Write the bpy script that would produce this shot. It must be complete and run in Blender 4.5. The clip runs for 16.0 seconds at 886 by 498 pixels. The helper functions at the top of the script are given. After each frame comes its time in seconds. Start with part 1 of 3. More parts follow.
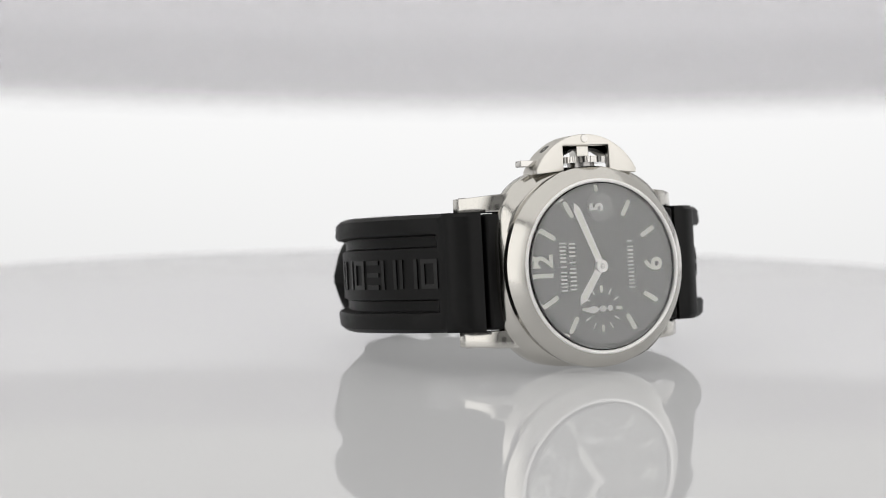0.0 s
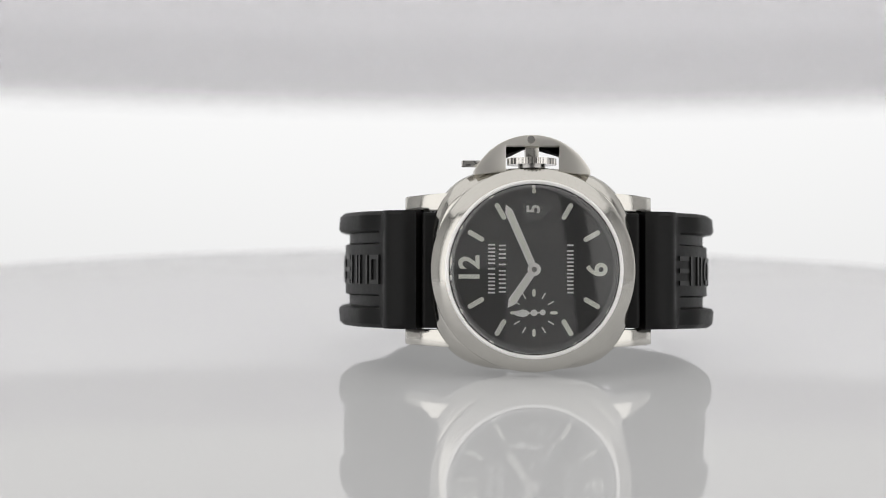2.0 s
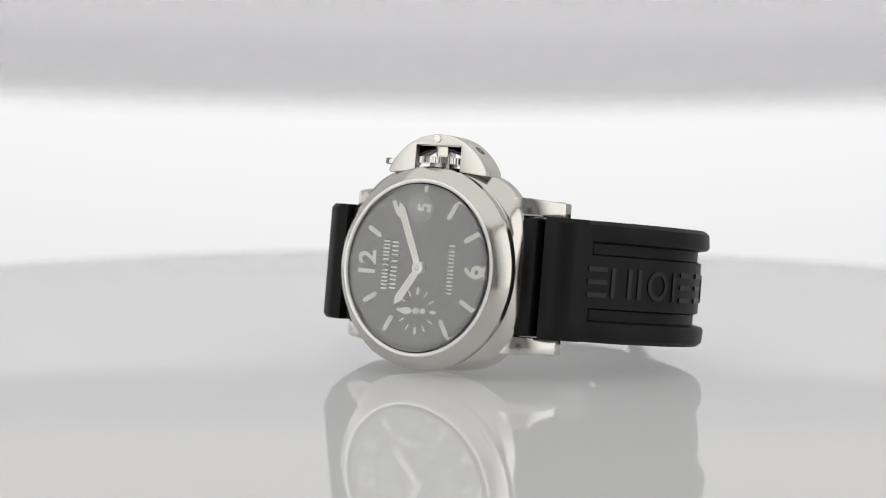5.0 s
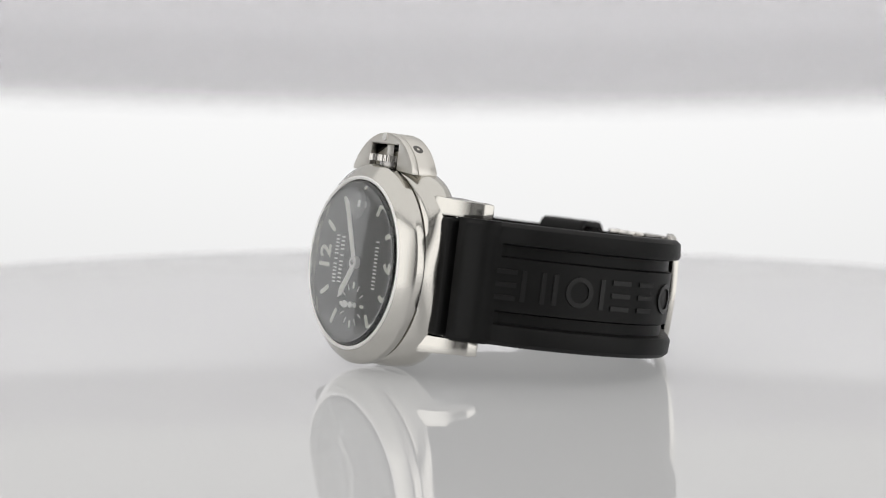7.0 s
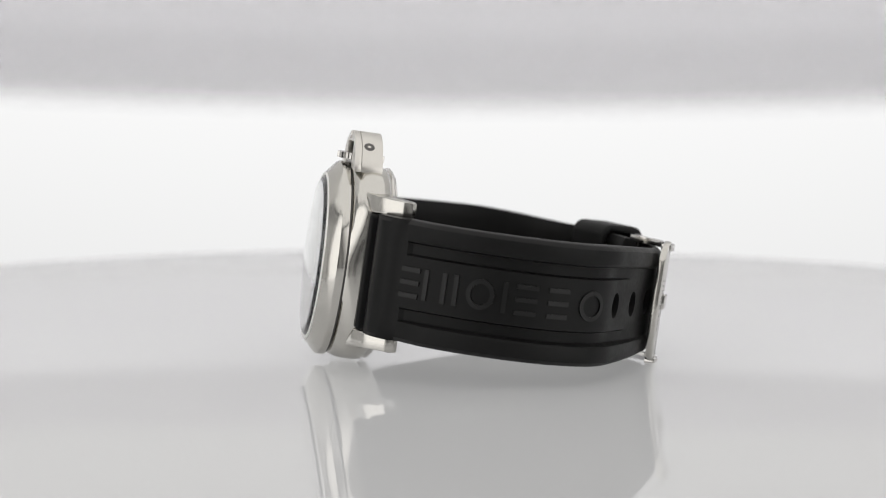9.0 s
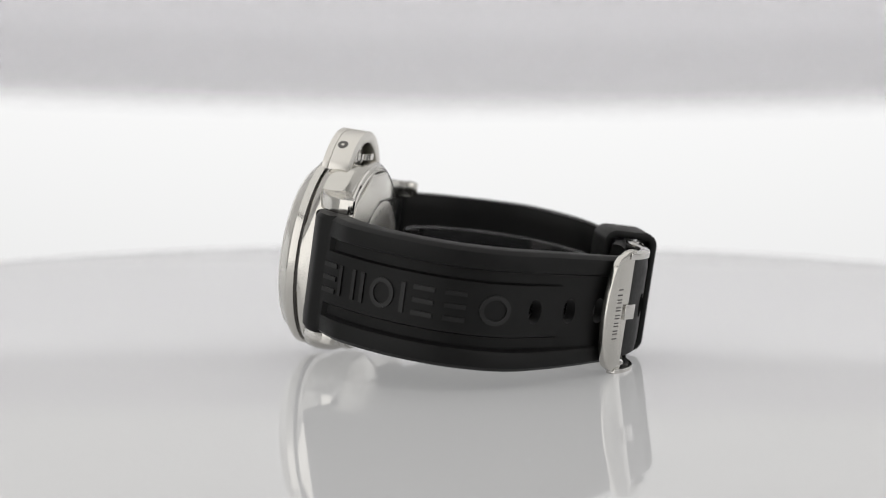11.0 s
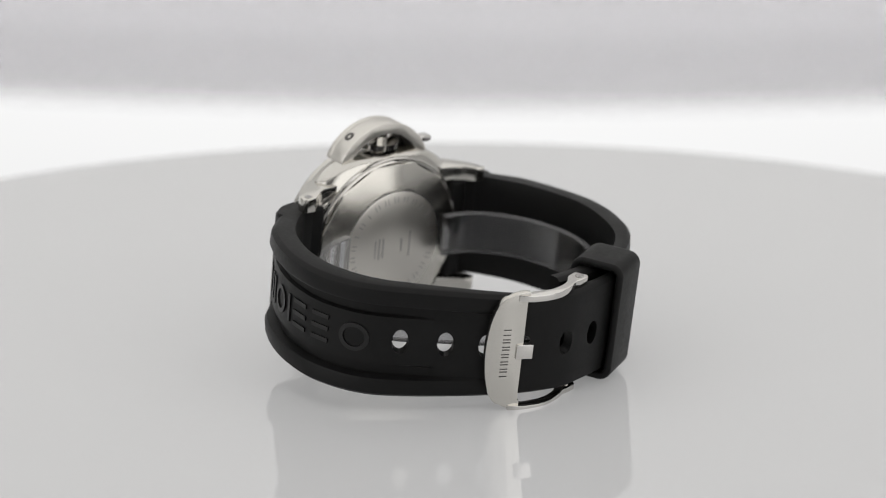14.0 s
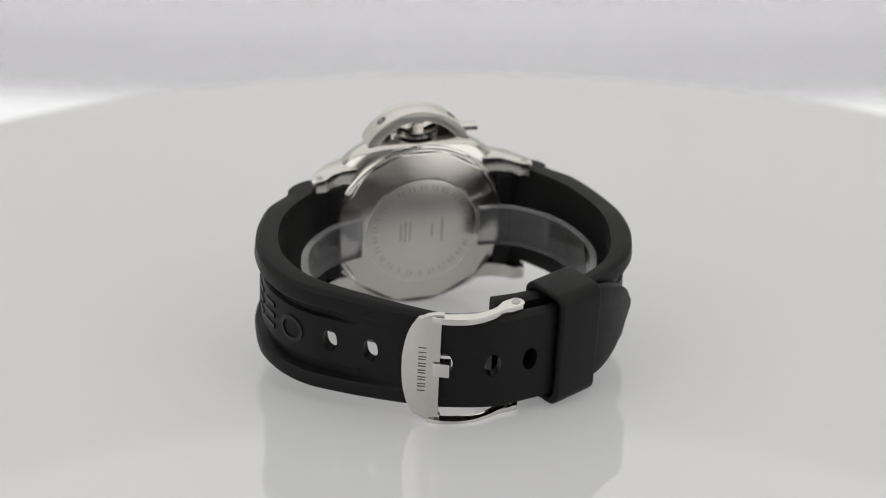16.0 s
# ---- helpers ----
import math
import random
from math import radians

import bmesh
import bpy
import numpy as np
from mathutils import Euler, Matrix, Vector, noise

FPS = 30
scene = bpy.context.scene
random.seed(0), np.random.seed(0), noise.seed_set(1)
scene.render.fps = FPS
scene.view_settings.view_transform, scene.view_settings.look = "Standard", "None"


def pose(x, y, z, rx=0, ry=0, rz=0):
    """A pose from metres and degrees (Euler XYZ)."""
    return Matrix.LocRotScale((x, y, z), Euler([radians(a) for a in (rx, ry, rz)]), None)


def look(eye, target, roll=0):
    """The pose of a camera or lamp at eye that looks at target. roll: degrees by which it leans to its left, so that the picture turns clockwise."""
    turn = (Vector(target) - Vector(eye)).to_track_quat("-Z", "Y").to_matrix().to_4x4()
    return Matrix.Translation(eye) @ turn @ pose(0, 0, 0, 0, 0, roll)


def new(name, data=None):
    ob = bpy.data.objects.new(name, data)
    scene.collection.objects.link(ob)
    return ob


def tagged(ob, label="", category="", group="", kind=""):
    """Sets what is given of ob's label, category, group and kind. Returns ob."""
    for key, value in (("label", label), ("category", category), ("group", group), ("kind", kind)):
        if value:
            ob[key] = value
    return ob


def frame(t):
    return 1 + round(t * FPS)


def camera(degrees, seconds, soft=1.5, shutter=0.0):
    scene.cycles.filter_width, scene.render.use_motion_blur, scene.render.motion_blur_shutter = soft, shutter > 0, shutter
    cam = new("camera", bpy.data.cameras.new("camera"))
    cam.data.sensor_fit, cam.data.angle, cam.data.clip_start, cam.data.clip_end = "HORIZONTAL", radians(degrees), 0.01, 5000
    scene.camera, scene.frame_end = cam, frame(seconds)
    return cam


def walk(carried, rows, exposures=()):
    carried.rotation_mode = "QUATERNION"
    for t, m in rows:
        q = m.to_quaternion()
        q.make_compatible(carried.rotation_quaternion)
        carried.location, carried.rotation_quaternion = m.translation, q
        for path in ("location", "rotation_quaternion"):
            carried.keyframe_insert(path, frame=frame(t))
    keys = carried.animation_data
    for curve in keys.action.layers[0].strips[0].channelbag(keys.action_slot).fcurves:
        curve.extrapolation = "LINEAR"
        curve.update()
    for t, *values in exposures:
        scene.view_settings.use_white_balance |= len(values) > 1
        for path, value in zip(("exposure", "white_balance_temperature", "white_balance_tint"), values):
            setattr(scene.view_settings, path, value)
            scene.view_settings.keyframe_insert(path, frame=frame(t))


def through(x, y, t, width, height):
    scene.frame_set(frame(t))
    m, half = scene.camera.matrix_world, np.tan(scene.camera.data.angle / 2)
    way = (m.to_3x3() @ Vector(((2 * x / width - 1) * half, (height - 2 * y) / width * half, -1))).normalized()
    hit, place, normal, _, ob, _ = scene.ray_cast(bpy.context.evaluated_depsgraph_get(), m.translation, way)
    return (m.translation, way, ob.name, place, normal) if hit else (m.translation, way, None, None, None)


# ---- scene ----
cam = camera(25.86, 16.0, soft=1.0)
# the camera stands still, looking slightly down on the turntable
TILT0 = 6.01
PIVOT = Vector((0.0, 0.00272, 0.01897))
_fw = Vector((0, math.cos(radians(TILT0)), -math.sin(radians(TILT0))))
_up = Vector((0, math.sin(radians(TILT0)), math.cos(radians(TILT0))))
EYE = PIVOT - Vector((0.00817, 0, 0)) + 0.00137 * _up - 0.3937 * _fw
CAM = look(EYE, EYE + _fw, 0.407)
walk(cam, [(0.0, CAM), (16.0, CAM)])
cam.data.dof.use_dof = True
cam.data.dof.focus_distance = 0.363
cam.data.dof.aperture_fstop = 15.0

# ---------------------------------------------------------------- light
world = bpy.data.worlds.new("studio")
scene.world = world
world.use_nodes = True
world.node_tree.nodes["Background"].inputs["Color"].default_value = (0.92, 0.95, 1.0, 1)
world.node_tree.nodes["Background"].inputs["Strength"].default_value = 0.15
scene.view_settings.exposure = 0.0


# ---------------------------------------------------------------- materials
def mat(name, color, rough=0.5, metal=0.0, ior=1.45, grain=0.0, scale=400.0, bump=0.0, rough_var=0.0, coat=0.0):
    m = bpy.data.materials.new(name)
    m.use_nodes = True
    nt = m.node_tree
    b = nt.nodes["Principled BSDF"]
    b.inputs["Base Color"].default_value = (*color, 1)
    b.inputs["Roughness"].default_value = rough
    b.inputs["Metallic"].default_value = metal
    b.inputs["IOR"].default_value = ior
    b.inputs["Coat Weight"].default_value = coat
    tc = nt.nodes.new("ShaderNodeTexCoord")
    if grain or rough_var:
        n = nt.nodes.new("ShaderNodeTexNoise")
        n.inputs["Scale"].default_value = scale
        n.inputs["Detail"].default_value = 6
        nt.links.new(tc.outputs["Object"], n.inputs["Vector"])
        n2 = nt.nodes.new("ShaderNodeTexNoise")
        n2.inputs["Scale"].default_value = scale * 0.13
        n2.inputs["Detail"].default_value = 3
        nt.links.new(tc.outputs["Object"], n2.inputs["Vector"])
        mix = nt.nodes.new("ShaderNodeMath")
        mix.operation = "ADD"
        nt.links.new(n.outputs["Fac"], mix.inputs[0])
        nt.links.new(n2.outputs["Fac"], mix.inputs[1])
        if grain:
            r = nt.nodes.new("ShaderNodeMapRange")
            r.inputs["From Min"].default_value, r.inputs["From Max"].default_value = 0.6, 1.4
            r.inputs["To Min"].default_value, r.inputs["To Max"].default_value = 1 - grain, 1 + grain
            nt.links.new(mix.outputs[0], r.inputs["Value"])
            v = nt.nodes.new("ShaderNodeVectorMath")
            v.operation = "SCALE"
            v.inputs[0].default_value = color
            nt.links.new(r.outputs["Result"], v.inputs["Scale"])
            nt.links.new(v.outputs["Vector"], b.inputs["Base Color"])
        if rough_var:
            r = nt.nodes.new("ShaderNodeMapRange")
            r.inputs["From Min"].default_value, r.inputs["From Max"].default_value = 0.6, 1.4
            r.inputs["To Min"].default_value, r.inputs["To Max"].default_value = max(0.0, rough - rough_var), rough + rough_var
            nt.links.new(mix.outputs[0], r.inputs["Value"])
            nt.links.new(r.outputs["Result"], b.inputs["Roughness"])
        if bump:
            bp = nt.nodes.new("ShaderNodeBump")
            bp.inputs["Strength"].default_value = bump
            bp.inputs["Distance"].default_value = 0.0002
            nt.links.new(n.outputs["Fac"], bp.inputs["Height"])
            nt.links.new(bp.outputs["Normal"], b.inputs["Normal"])
    return m


def glow(name, color, strength):
    m = bpy.data.materials.new(name)
    m.use_nodes = True
    nt = m.node_tree
    nt.nodes.remove(nt.nodes["Principled BSDF"])
    e = nt.nodes.new("ShaderNodeEmission")
    e.inputs["Color"].default_value = (*color, 1)
    e.inputs["Strength"].default_value = strength
    nt.links.new(e.outputs[0], nt.nodes["Material Output"].inputs["Surface"])
    return m


def clear(name, tint, ior, rough=0.0, haze=0.0):
    """Thin clear sheet: lets light straight through and mirrors by its gloss."""
    m = bpy.data.materials.new(name)
    m.use_nodes = True
    nt = m.node_tree
    nt.nodes.remove(nt.nodes["Principled BSDF"])
    tr = nt.nodes.new("ShaderNodeBsdfTransparent")
    tr.inputs["Color"].default_value = (*tint, 1)
    gl = nt.nodes.new("ShaderNodeBsdfGlossy")
    gl.inputs["Roughness"].default_value = rough
    gl.inputs["Color"].default_value = (1, 1, 1, 1)
    fr = nt.nodes.new("ShaderNodeFresnel")
    fr.inputs["IOR"].default_value = ior
    mx = nt.nodes.new("ShaderNodeMixShader")
    nt.links.new(fr.outputs[0], mx.inputs[0])
    last = tr
    if haze:
        df = nt.nodes.new("ShaderNodeBsdfDiffuse")
        df.inputs["Color"].default_value = (0.7, 0.7, 0.72, 1)
        hz = nt.nodes.new("ShaderNodeMixShader")
        hz.inputs[0].default_value = haze
        nt.links.new(tr.outputs[0], hz.inputs[1])
        nt.links.new(df.outputs[0], hz.inputs[2])
        last = hz
    nt.links.new(last.outputs[0], mx.inputs[1])
    nt.links.new(gl.outputs[0], mx.inputs[2])
    nt.links.new(mx.outputs[0], nt.nodes["Material Output"].inputs["Surface"])
    return m


STEEL = mat("polished_steel", (0.64, 0.625, 0.6), 0.1, 1.0, grain=0.012, scale=500, rough_var=0.015)
BRUSHED = mat("brushed_steel", (0.61, 0.594, 0.556), 0.16, 1.0, grain=0.02, scale=500, rough_var=0.03)
SATIN = mat("satin_steel", (0.69, 0.668, 0.625), 0.36, 1.0, grain=0.03, scale=300, rough_var=0.03)
TURNED = mat("turned_steel", (0.66, 0.64, 0.595), 0.24, 1.0, grain=0.03, scale=400, rough_var=0.03)
_tg = TURNED.node_tree.nodes.new("ShaderNodeTangent")
_tg.direction_type, _tg.axis = "RADIAL", "Y"
TURNED.node_tree.nodes["Principled BSDF"].inputs["Anisotropic"].default_value = 0.75
TURNED.node_tree.nodes["Principled BSDF"].inputs["Anisotropic Rotation"].default_value = 0.25
TURNED.node_tree.links.new(_tg.outputs[0], TURNED.node_tree.nodes["Principled BSDF"].inputs["Tangent"])
# darker copy of the steel, with shade put into its colour
DARKSTEEL = mat("shaded_steel", (0.42, 0.41, 0.40), 0.25, 1.0)
RUBBER = mat("black_rubber", (0.0065, 0.0065, 0.0065), 0.45, 0.0, ior=1.26, grain=0.25, scale=1200, rough_var=0.08, bump=0.06)
RUBBERIN = mat("rubber_lettering", (0.005, 0.005, 0.005), 0.38, 0.0, ior=1.4, grain=0.2, scale=1200)
DIAL = mat("black_dial", (0.065, 0.064, 0.064), 0.6, 0.0, ior=1.3, grain=0.04, scale=200)
LUME = mat("cream_lume", (0.9, 0.91, 0.84), 0.6, 0.0, grain=0.05, scale=2000)
PRINT = mat("white_print", (0.9, 0.9, 0.89), 0.6)
POINTER = mat("pale_satin_metal", (0.92, 0.91, 0.89), 0.4, 0.45)
# for engraved marks and gasket; also darkens the guard's shaded recess and holes
ENGRAVE_SHADE = mat("engraving", (0.12, 0.115, 0.11), 0.5, 0.6)
ETCH = mat("etched_steel", (0.42, 0.41, 0.4), 0.45, 0.85)
ACRYLIC = mat("white_acrylic_glow", (0.4, 0.4, 0.405), 0.03, 0.0, ior=1.58, grain=0.01, scale=30, rough_var=0.01)
PAPER = mat("white_sheet", (0.78, 0.78, 0.78), 0.9, grain=0.02, scale=20)


def sheer(name, through, white):
    """Cloth that lets part of the light straight through and scatters the rest."""
    m = bpy.data.materials.new(name)
    m.use_nodes = True
    nt = m.node_tree
    nt.nodes.remove(nt.nodes["Principled BSDF"])
    a, b, c = nt.nodes.new("ShaderNodeBsdfTransparent"), nt.nodes.new("ShaderNodeBsdfDiffuse"), nt.nodes.new("ShaderNodeMixShader")
    b.inputs["Color"].default_value = (*white, 1)
    c.inputs[0].default_value = 1 - through
    nt.links.new(a.outputs[0], c.inputs[1])
    nt.links.new(b.outputs[0], c.inputs[2])
    nt.links.new(c.outputs[0], nt.nodes["Material Output"].inputs["Surface"])
    return m


CLOTH = sheer("sheer_cloth", 0.795, (0.63, 0.61, 0.66))
SHADE_LAYER = sheer("shade_sheer", 0.93, (0.5, 0.49, 0.5))
SHADE_EDGE = sheer("edge_shade_sheer", 0.92, (0.5, 0.49, 0.49))
GREYWALL = mat("grey_wall", (0.42, 0.42, 0.42), 0.9, grain=0.05, scale=20)
CARD = mat("grey_card", (0.09, 0.09, 0.09), 0.9, grain=0.1, scale=60)
DARK = mat("dark_fabric", (0.02, 0.02, 0.022), 0.9, grain=0.2, scale=60)
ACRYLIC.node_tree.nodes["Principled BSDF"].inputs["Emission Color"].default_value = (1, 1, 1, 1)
ACRYLIC.node_tree.nodes["Principled BSDF"].inputs["Emission Strength"].default_value = 0.2  # plate's own glow, added to brighten it and thin the watch's shadow


def glass(name, ior):
    m = mat(name, (0.99, 0.99, 0.985), 0.0, 0.0, ior)
    m.node_tree.nodes["Principled BSDF"].inputs["Transmission Weight"].default_value = 1.0
    return m


CRYSTAL = glass("sapphire_crystal", 1.77)
LENS = glass("date_lens", 1.6)
PLASTIC = clear("clear_plastic", (0.78, 0.78, 0.79), 1.45, 0.05, 0.018)
PLASTICEDGE = clear("clear_plastic_edge", (0.72, 0.71, 0.71), 1.45, 0.15, 0.2)
BACKLIGHT = glow("backlight", (1.0, 1.0, 0.998), 0.95)
# the panel gives a little less light towards its ends and its foot
_nt = BACKLIGHT.node_tree
_tc, _sep = _nt.nodes.new("ShaderNodeTexCoord"), _nt.nodes.new("ShaderNodeSeparateXYZ")
_sq, _end, _foot = [_nt.nodes.new("ShaderNodeMath") for _ in range(3)]
_sq.operation, _end.operation, _foot.operation = "MULTIPLY", "MULTIPLY_ADD", "MULTIPLY_ADD"
_end.inputs[1].default_value, _end.inputs[2].default_value, _foot.inputs[1].default_value = -0.25, 0.94, 0.8
_nt.links.new(_tc.outputs["Object"], _sep.inputs[0])
_nt.links.new(_sep.outputs["X"], _sq.inputs[0])
_nt.links.new(_sep.outputs["X"], _sq.inputs[1])
_nt.links.new(_sq.outputs[0], _end.inputs[0])
_nt.links.new(_sep.outputs["Z"], _foot.inputs[0])
_nt.links.new(_end.outputs[0], _foot.inputs[2])
_nt.links.new(_foot.outputs[0], _nt.nodes["Emission"].inputs["Strength"])
SOFTBOX = glow("softbox", (1.0, 0.985, 0.965), 0.98)


def side_glow(sign):
    """A softbox whose light falls off towards the end beside the lens."""
    m = glow("side_softbox", (1.0, 0.985, 0.965), 1.4)
    nt = m.node_tree
    tc, sep, ramp_ = nt.nodes.new("ShaderNodeTexCoord"), nt.nodes.new("ShaderNodeSeparateXYZ"), nt.nodes.new("ShaderNodeMapRange")
    ramp_.interpolation_type = "SMOOTHSTEP"
    ramp_.inputs["From Min"].default_value, ramp_.inputs["From Max"].default_value = -0.5 * sign, -0.15 * sign
    ramp_.inputs["To Min"].default_value, ramp_.inputs["To Max"].default_value = 0.36, 1.44
    nt.links.new(tc.outputs["Object"], sep.inputs[0])
    nt.links.new(sep.outputs["X"], ramp_.inputs["Value"])
    nt.links.new(ramp_.outputs["Result"], nt.nodes["Emission"].inputs["Strength"])
    return m




# ---------------------------------------------------------------- mesh helpers
def part(name, bm, material, parent=None, label="", smooth=40):
    me = bpy.data.meshes.new(name)
    bmesh.ops.recalc_face_normals(bm, faces=bm.faces)
    bm.to_mesh(me)
    bm.free()
    me.materials.append(material)
    if smooth:
        me.shade_smooth()
        me.set_sharp_from_angle(angle=radians(smooth))
    ob = new(name, me)
    if parent is not None:
        ob.parent = parent
    if label:
        tagged(ob, label=label)
    return ob


def bev(bm, w, seg=2, angle=30):
    es = [e for e in bm.edges if len(e.link_faces) == 2 and e.calc_face_angle(0) > radians(angle)]
    bmesh.ops.bevel(bm, geom=es, offset=w, segments=seg, affect="EDGES", profile=0.6)
    return bm


def box(x0, x1, y0, y1, z0, z1, w=0.0, seg=2):
    bm = bmesh.new()
    bmesh.ops.create_cube(bm, size=1.0)
    for v in bm.verts:
        v.co = Vector((x0 + (v.co.x + .5) * (x1 - x0), y0 + (v.co.y + .5) * (y1 - y0), z0 + (v.co.z + .5) * (z1 - z0)))
    if w:
        bev(bm, w, seg)
    return bm


def lathe(profile, n=96, close=False):
    """Rings about the local y axis from (radius, y) pairs."""
    bm = bmesh.new()
    rings = []
    for r, y in profile:
        if r < 1e-7:
            rings.append([bm.verts.new((0, y, 0))])
        else:
            rings.append([bm.verts.new((r * math.cos(2 * math.pi * k / n), y, r * math.sin(2 * math.pi * k / n))) for k in range(n)])
    pairs = list(zip(rings, rings[1:])) + ([(rings[-1], rings[0])] if close else [])
    for a, b in pairs:
        for k in range(n):
            j = (k + 1) % n
            vs = [a[k % len(a)], a[j % len(a)], b[j % len(b)], b[k % len(b)]]
            vs = list(dict.fromkeys(vs))
            if len(vs) > 2:
                bm.faces.new(vs)
    return bm


def prism(outline, y0, y1, w=0.0, seg=2):
    """An outline in (x, z) carried from y0 to y1."""
    bm = bmesh.new()
    a = [bm.verts.new((x, y0, z)) for x, z in outline]
    b = [bm.verts.new((x, y1, z)) for x, z in outline]
    bm.faces.new(a)
    bm.faces.new(b[::-1])
    for k in range(len(a)):
        j = (k + 1) % len(a)
        bm.faces.new((a[k], b[k], b[j], a[j]))
    if w:
        bmesh.ops.recalc_face_normals(bm, faces=bm.faces)
        bev(bm, w, seg, 35)
    return bm


def move(bm, m):
    bmesh.ops.transform(bm, matrix=m, verts=bm.verts)
    return bm


def spline(pts, step):
    """Evenly spaced points and arc lengths on a smooth curve through pts."""
    pts = [np.array(p, float) for p in pts]
    pts = [2 * pts[0] - pts[1]] + pts + [2 * pts[-1] - pts[-2]]
    fine = []
    for k in range(1, len(pts) - 2):
        p0, p1, p2, p3 = pts[k - 1:k + 3]
        for t in np.linspace(0, 1, 40, endpoint=False):
            fine.append(0.5 * (2 * p1 + (p2 - p0) * t + (2 * p0 - 5 * p1 + 4 * p2 - p3) * t * t + (3 * p1 - p0 - 3 * p2 + p3) * t ** 3))
    fine.append(pts[-2])
    fine = np.array(fine)
    s = np.r_[0, np.cumsum(np.linalg.norm(np.diff(fine, axis=0), axis=1))]
    n = int(round(s[-1] / step))
    at = np.linspace(0, s[-1], n + 1)
    return np.stack([np.interp(at, s, fine[:, k]) for k in range(2)], 1), at


MM = 0.001

# ---------------------------------------------------------------- the studio
def studio():
    # luminous back panel, and the white strip of sheet that hangs before it
    bm = bmesh.new()
    rows = []
    for z in (-0.45, 0.0, 0.155):
        rows.append([bm.verts.new((1.0 * math.sin(a), -0.1 + 1.0 * math.cos(a), z)) for a in np.linspace(-1.1, 1.1, 41)])
    for a, b in zip(rows, rows[1:]):
        for k in range(40):
            bm.faces.new((a[k], a[k + 1], b[k + 1], b[k]))
    tagged(part("backdrop", bm, BACKLIGHT), "evenly glowing white backdrop panel behind the turntable", "backdrop", kind="structure")
    # translucent cloth before the panel; added layers imitate shade towards its sagging lower edge
    def cloth(name, y, top, material, label, drop=0.0):
        bm = bmesh.new()
        xs = np.linspace(-0.75, 0.75, 61)
        low = [bm.verts.new((x, y - 0.1 * x * x, 0.0305 - drop + 0.09 * x * x)) for x in xs]
        high = [bm.verts.new((x, y - 0.1 * x * x, max(top, 0.032) + 0.09 * x * x * (top < 0.1))) for x in xs]
        for k in range(60):
            bm.faces.new((low[k], low[k + 1], high[k + 1], high[k]))
        tagged(part(name, bm, material), label, "backdrop", kind="structure")
    for k in range(4):
        cloth("hanging_cloth", 0.672 - 0.002 * k, 0.15, CLOTH, "thin translucent white cloth with a sagging lower edge", 0.0045 * (k - 1.5))
    # extra sheer layers and a strip build the darkening at the edge
    for k, top in enumerate((0.09, 0.066)):
        cloth("cloth_shade", 0.662 - 0.002 * k, top, SHADE_LAYER, "sheer layer added to shade the white cloth towards its lower edge", 0.004 * (k - .5))
    cloth("cloth_edge_shade", 0.652, 0.0365, SHADE_EDGE, "sheer strip added to shade the lower edge of the white cloth")
    bm = bmesh.new()
    rows = []
    for z in (0.157, 0.9):
        rows.append([bm.verts.new((0.99 * math.sin(a), -0.1 + 0.99 * math.cos(a), z)) for a in np.linspace(-1.15, 1.15, 41)])
    for k in range(40):
        bm.faces.new((rows[0][k], rows[0][k + 1], rows[1][k + 1], rows[1][k]))
    tagged(part("backdrop_upper", bm, PAPER), "matt white cloth above the glowing panel", "backdrop", kind="structure")
    # closing floor and walls, all unseen; the grey one dims the dial's reflection
    tagged(part("floor", box(-1.4, 1.4, -1.4, 1.4, -0.52, -0.47), PAPER), "white studio floor", "floor", kind="structure")
    tagged(part("wall_back", box(-1.4, 1.4, 1.3, 1.35, -0.47, 0.9), PAPER), "white wall", "wall", kind="structure")
    tagged(part("wall_front", box(-1.4, 1.4, -1.35, -1.3, -0.47, 0.9), GREYWALL), "unseen grey wall dimming the dial's reflection", "wall", kind="structure")
    tagged(part("wall_left", box(-1.4, -1.35, -1.3, 1.3, -0.47, 0.9), PAPER), "white wall", "wall", kind="structure")
    tagged(part("wall_right", box(1.35, 1.4, -1.3, 1.3, -0.47, 0.9), PAPER), "white wall", "wall", kind="structure")
    tagged(part("ceiling", box(-1.4, 1.4, -1.4, 1.4, 0.9, 0.95), PAPER), "white ceiling", "ceiling", kind="structure")
    # softboxes
    def softbox(m, w, h, material, label, stand=True):
        e = tagged(new("softbox"), label, "studio light", "softboxes")
        e.matrix_world = m
        part("diffuser", box(-w / 2, w / 2, -h / 2, h / 2, -0.004, 0.0), material, e)
        bm = bmesh.new()
        for a in ((-w / 2 - .02, w / 2 + .02, -h / 2 - .02, -h / 2), (-w / 2 - .02, w / 2 + .02, h / 2, h / 2 + .02),
                  (-w / 2 - .02, -w / 2, -h / 2, h / 2), (w / 2, w / 2 + .02, -h / 2, h / 2)):
            c = box(*a, -0.01, 0.06)
            me = bpy.data.meshes.new("rim")
            c.to_mesh(me)
            bm.from_mesh(me)
            c.free()
            bpy.data.meshes.remove(me)
        part("frame", bm, DARK, e)
        if stand:
            part("stand", move(box(-0.012, 0.012, 0.03, 0.05, -0.47 - m.translation.z, -h / 2 + 0.05), m.to_3x3().to_4x4().inverted() @ Matrix.Rotation(m.to_euler().z, 4, "Z")), DARK, e)
    flip = pose(0, 0, 0, 180, 0, 0)
    softbox(look((0, 0.05, 0.84), (0, 0.05, 0)) @ flip, 2.2, 1.9, SOFTBOX, "large overhead softbox with white diffuser", False)
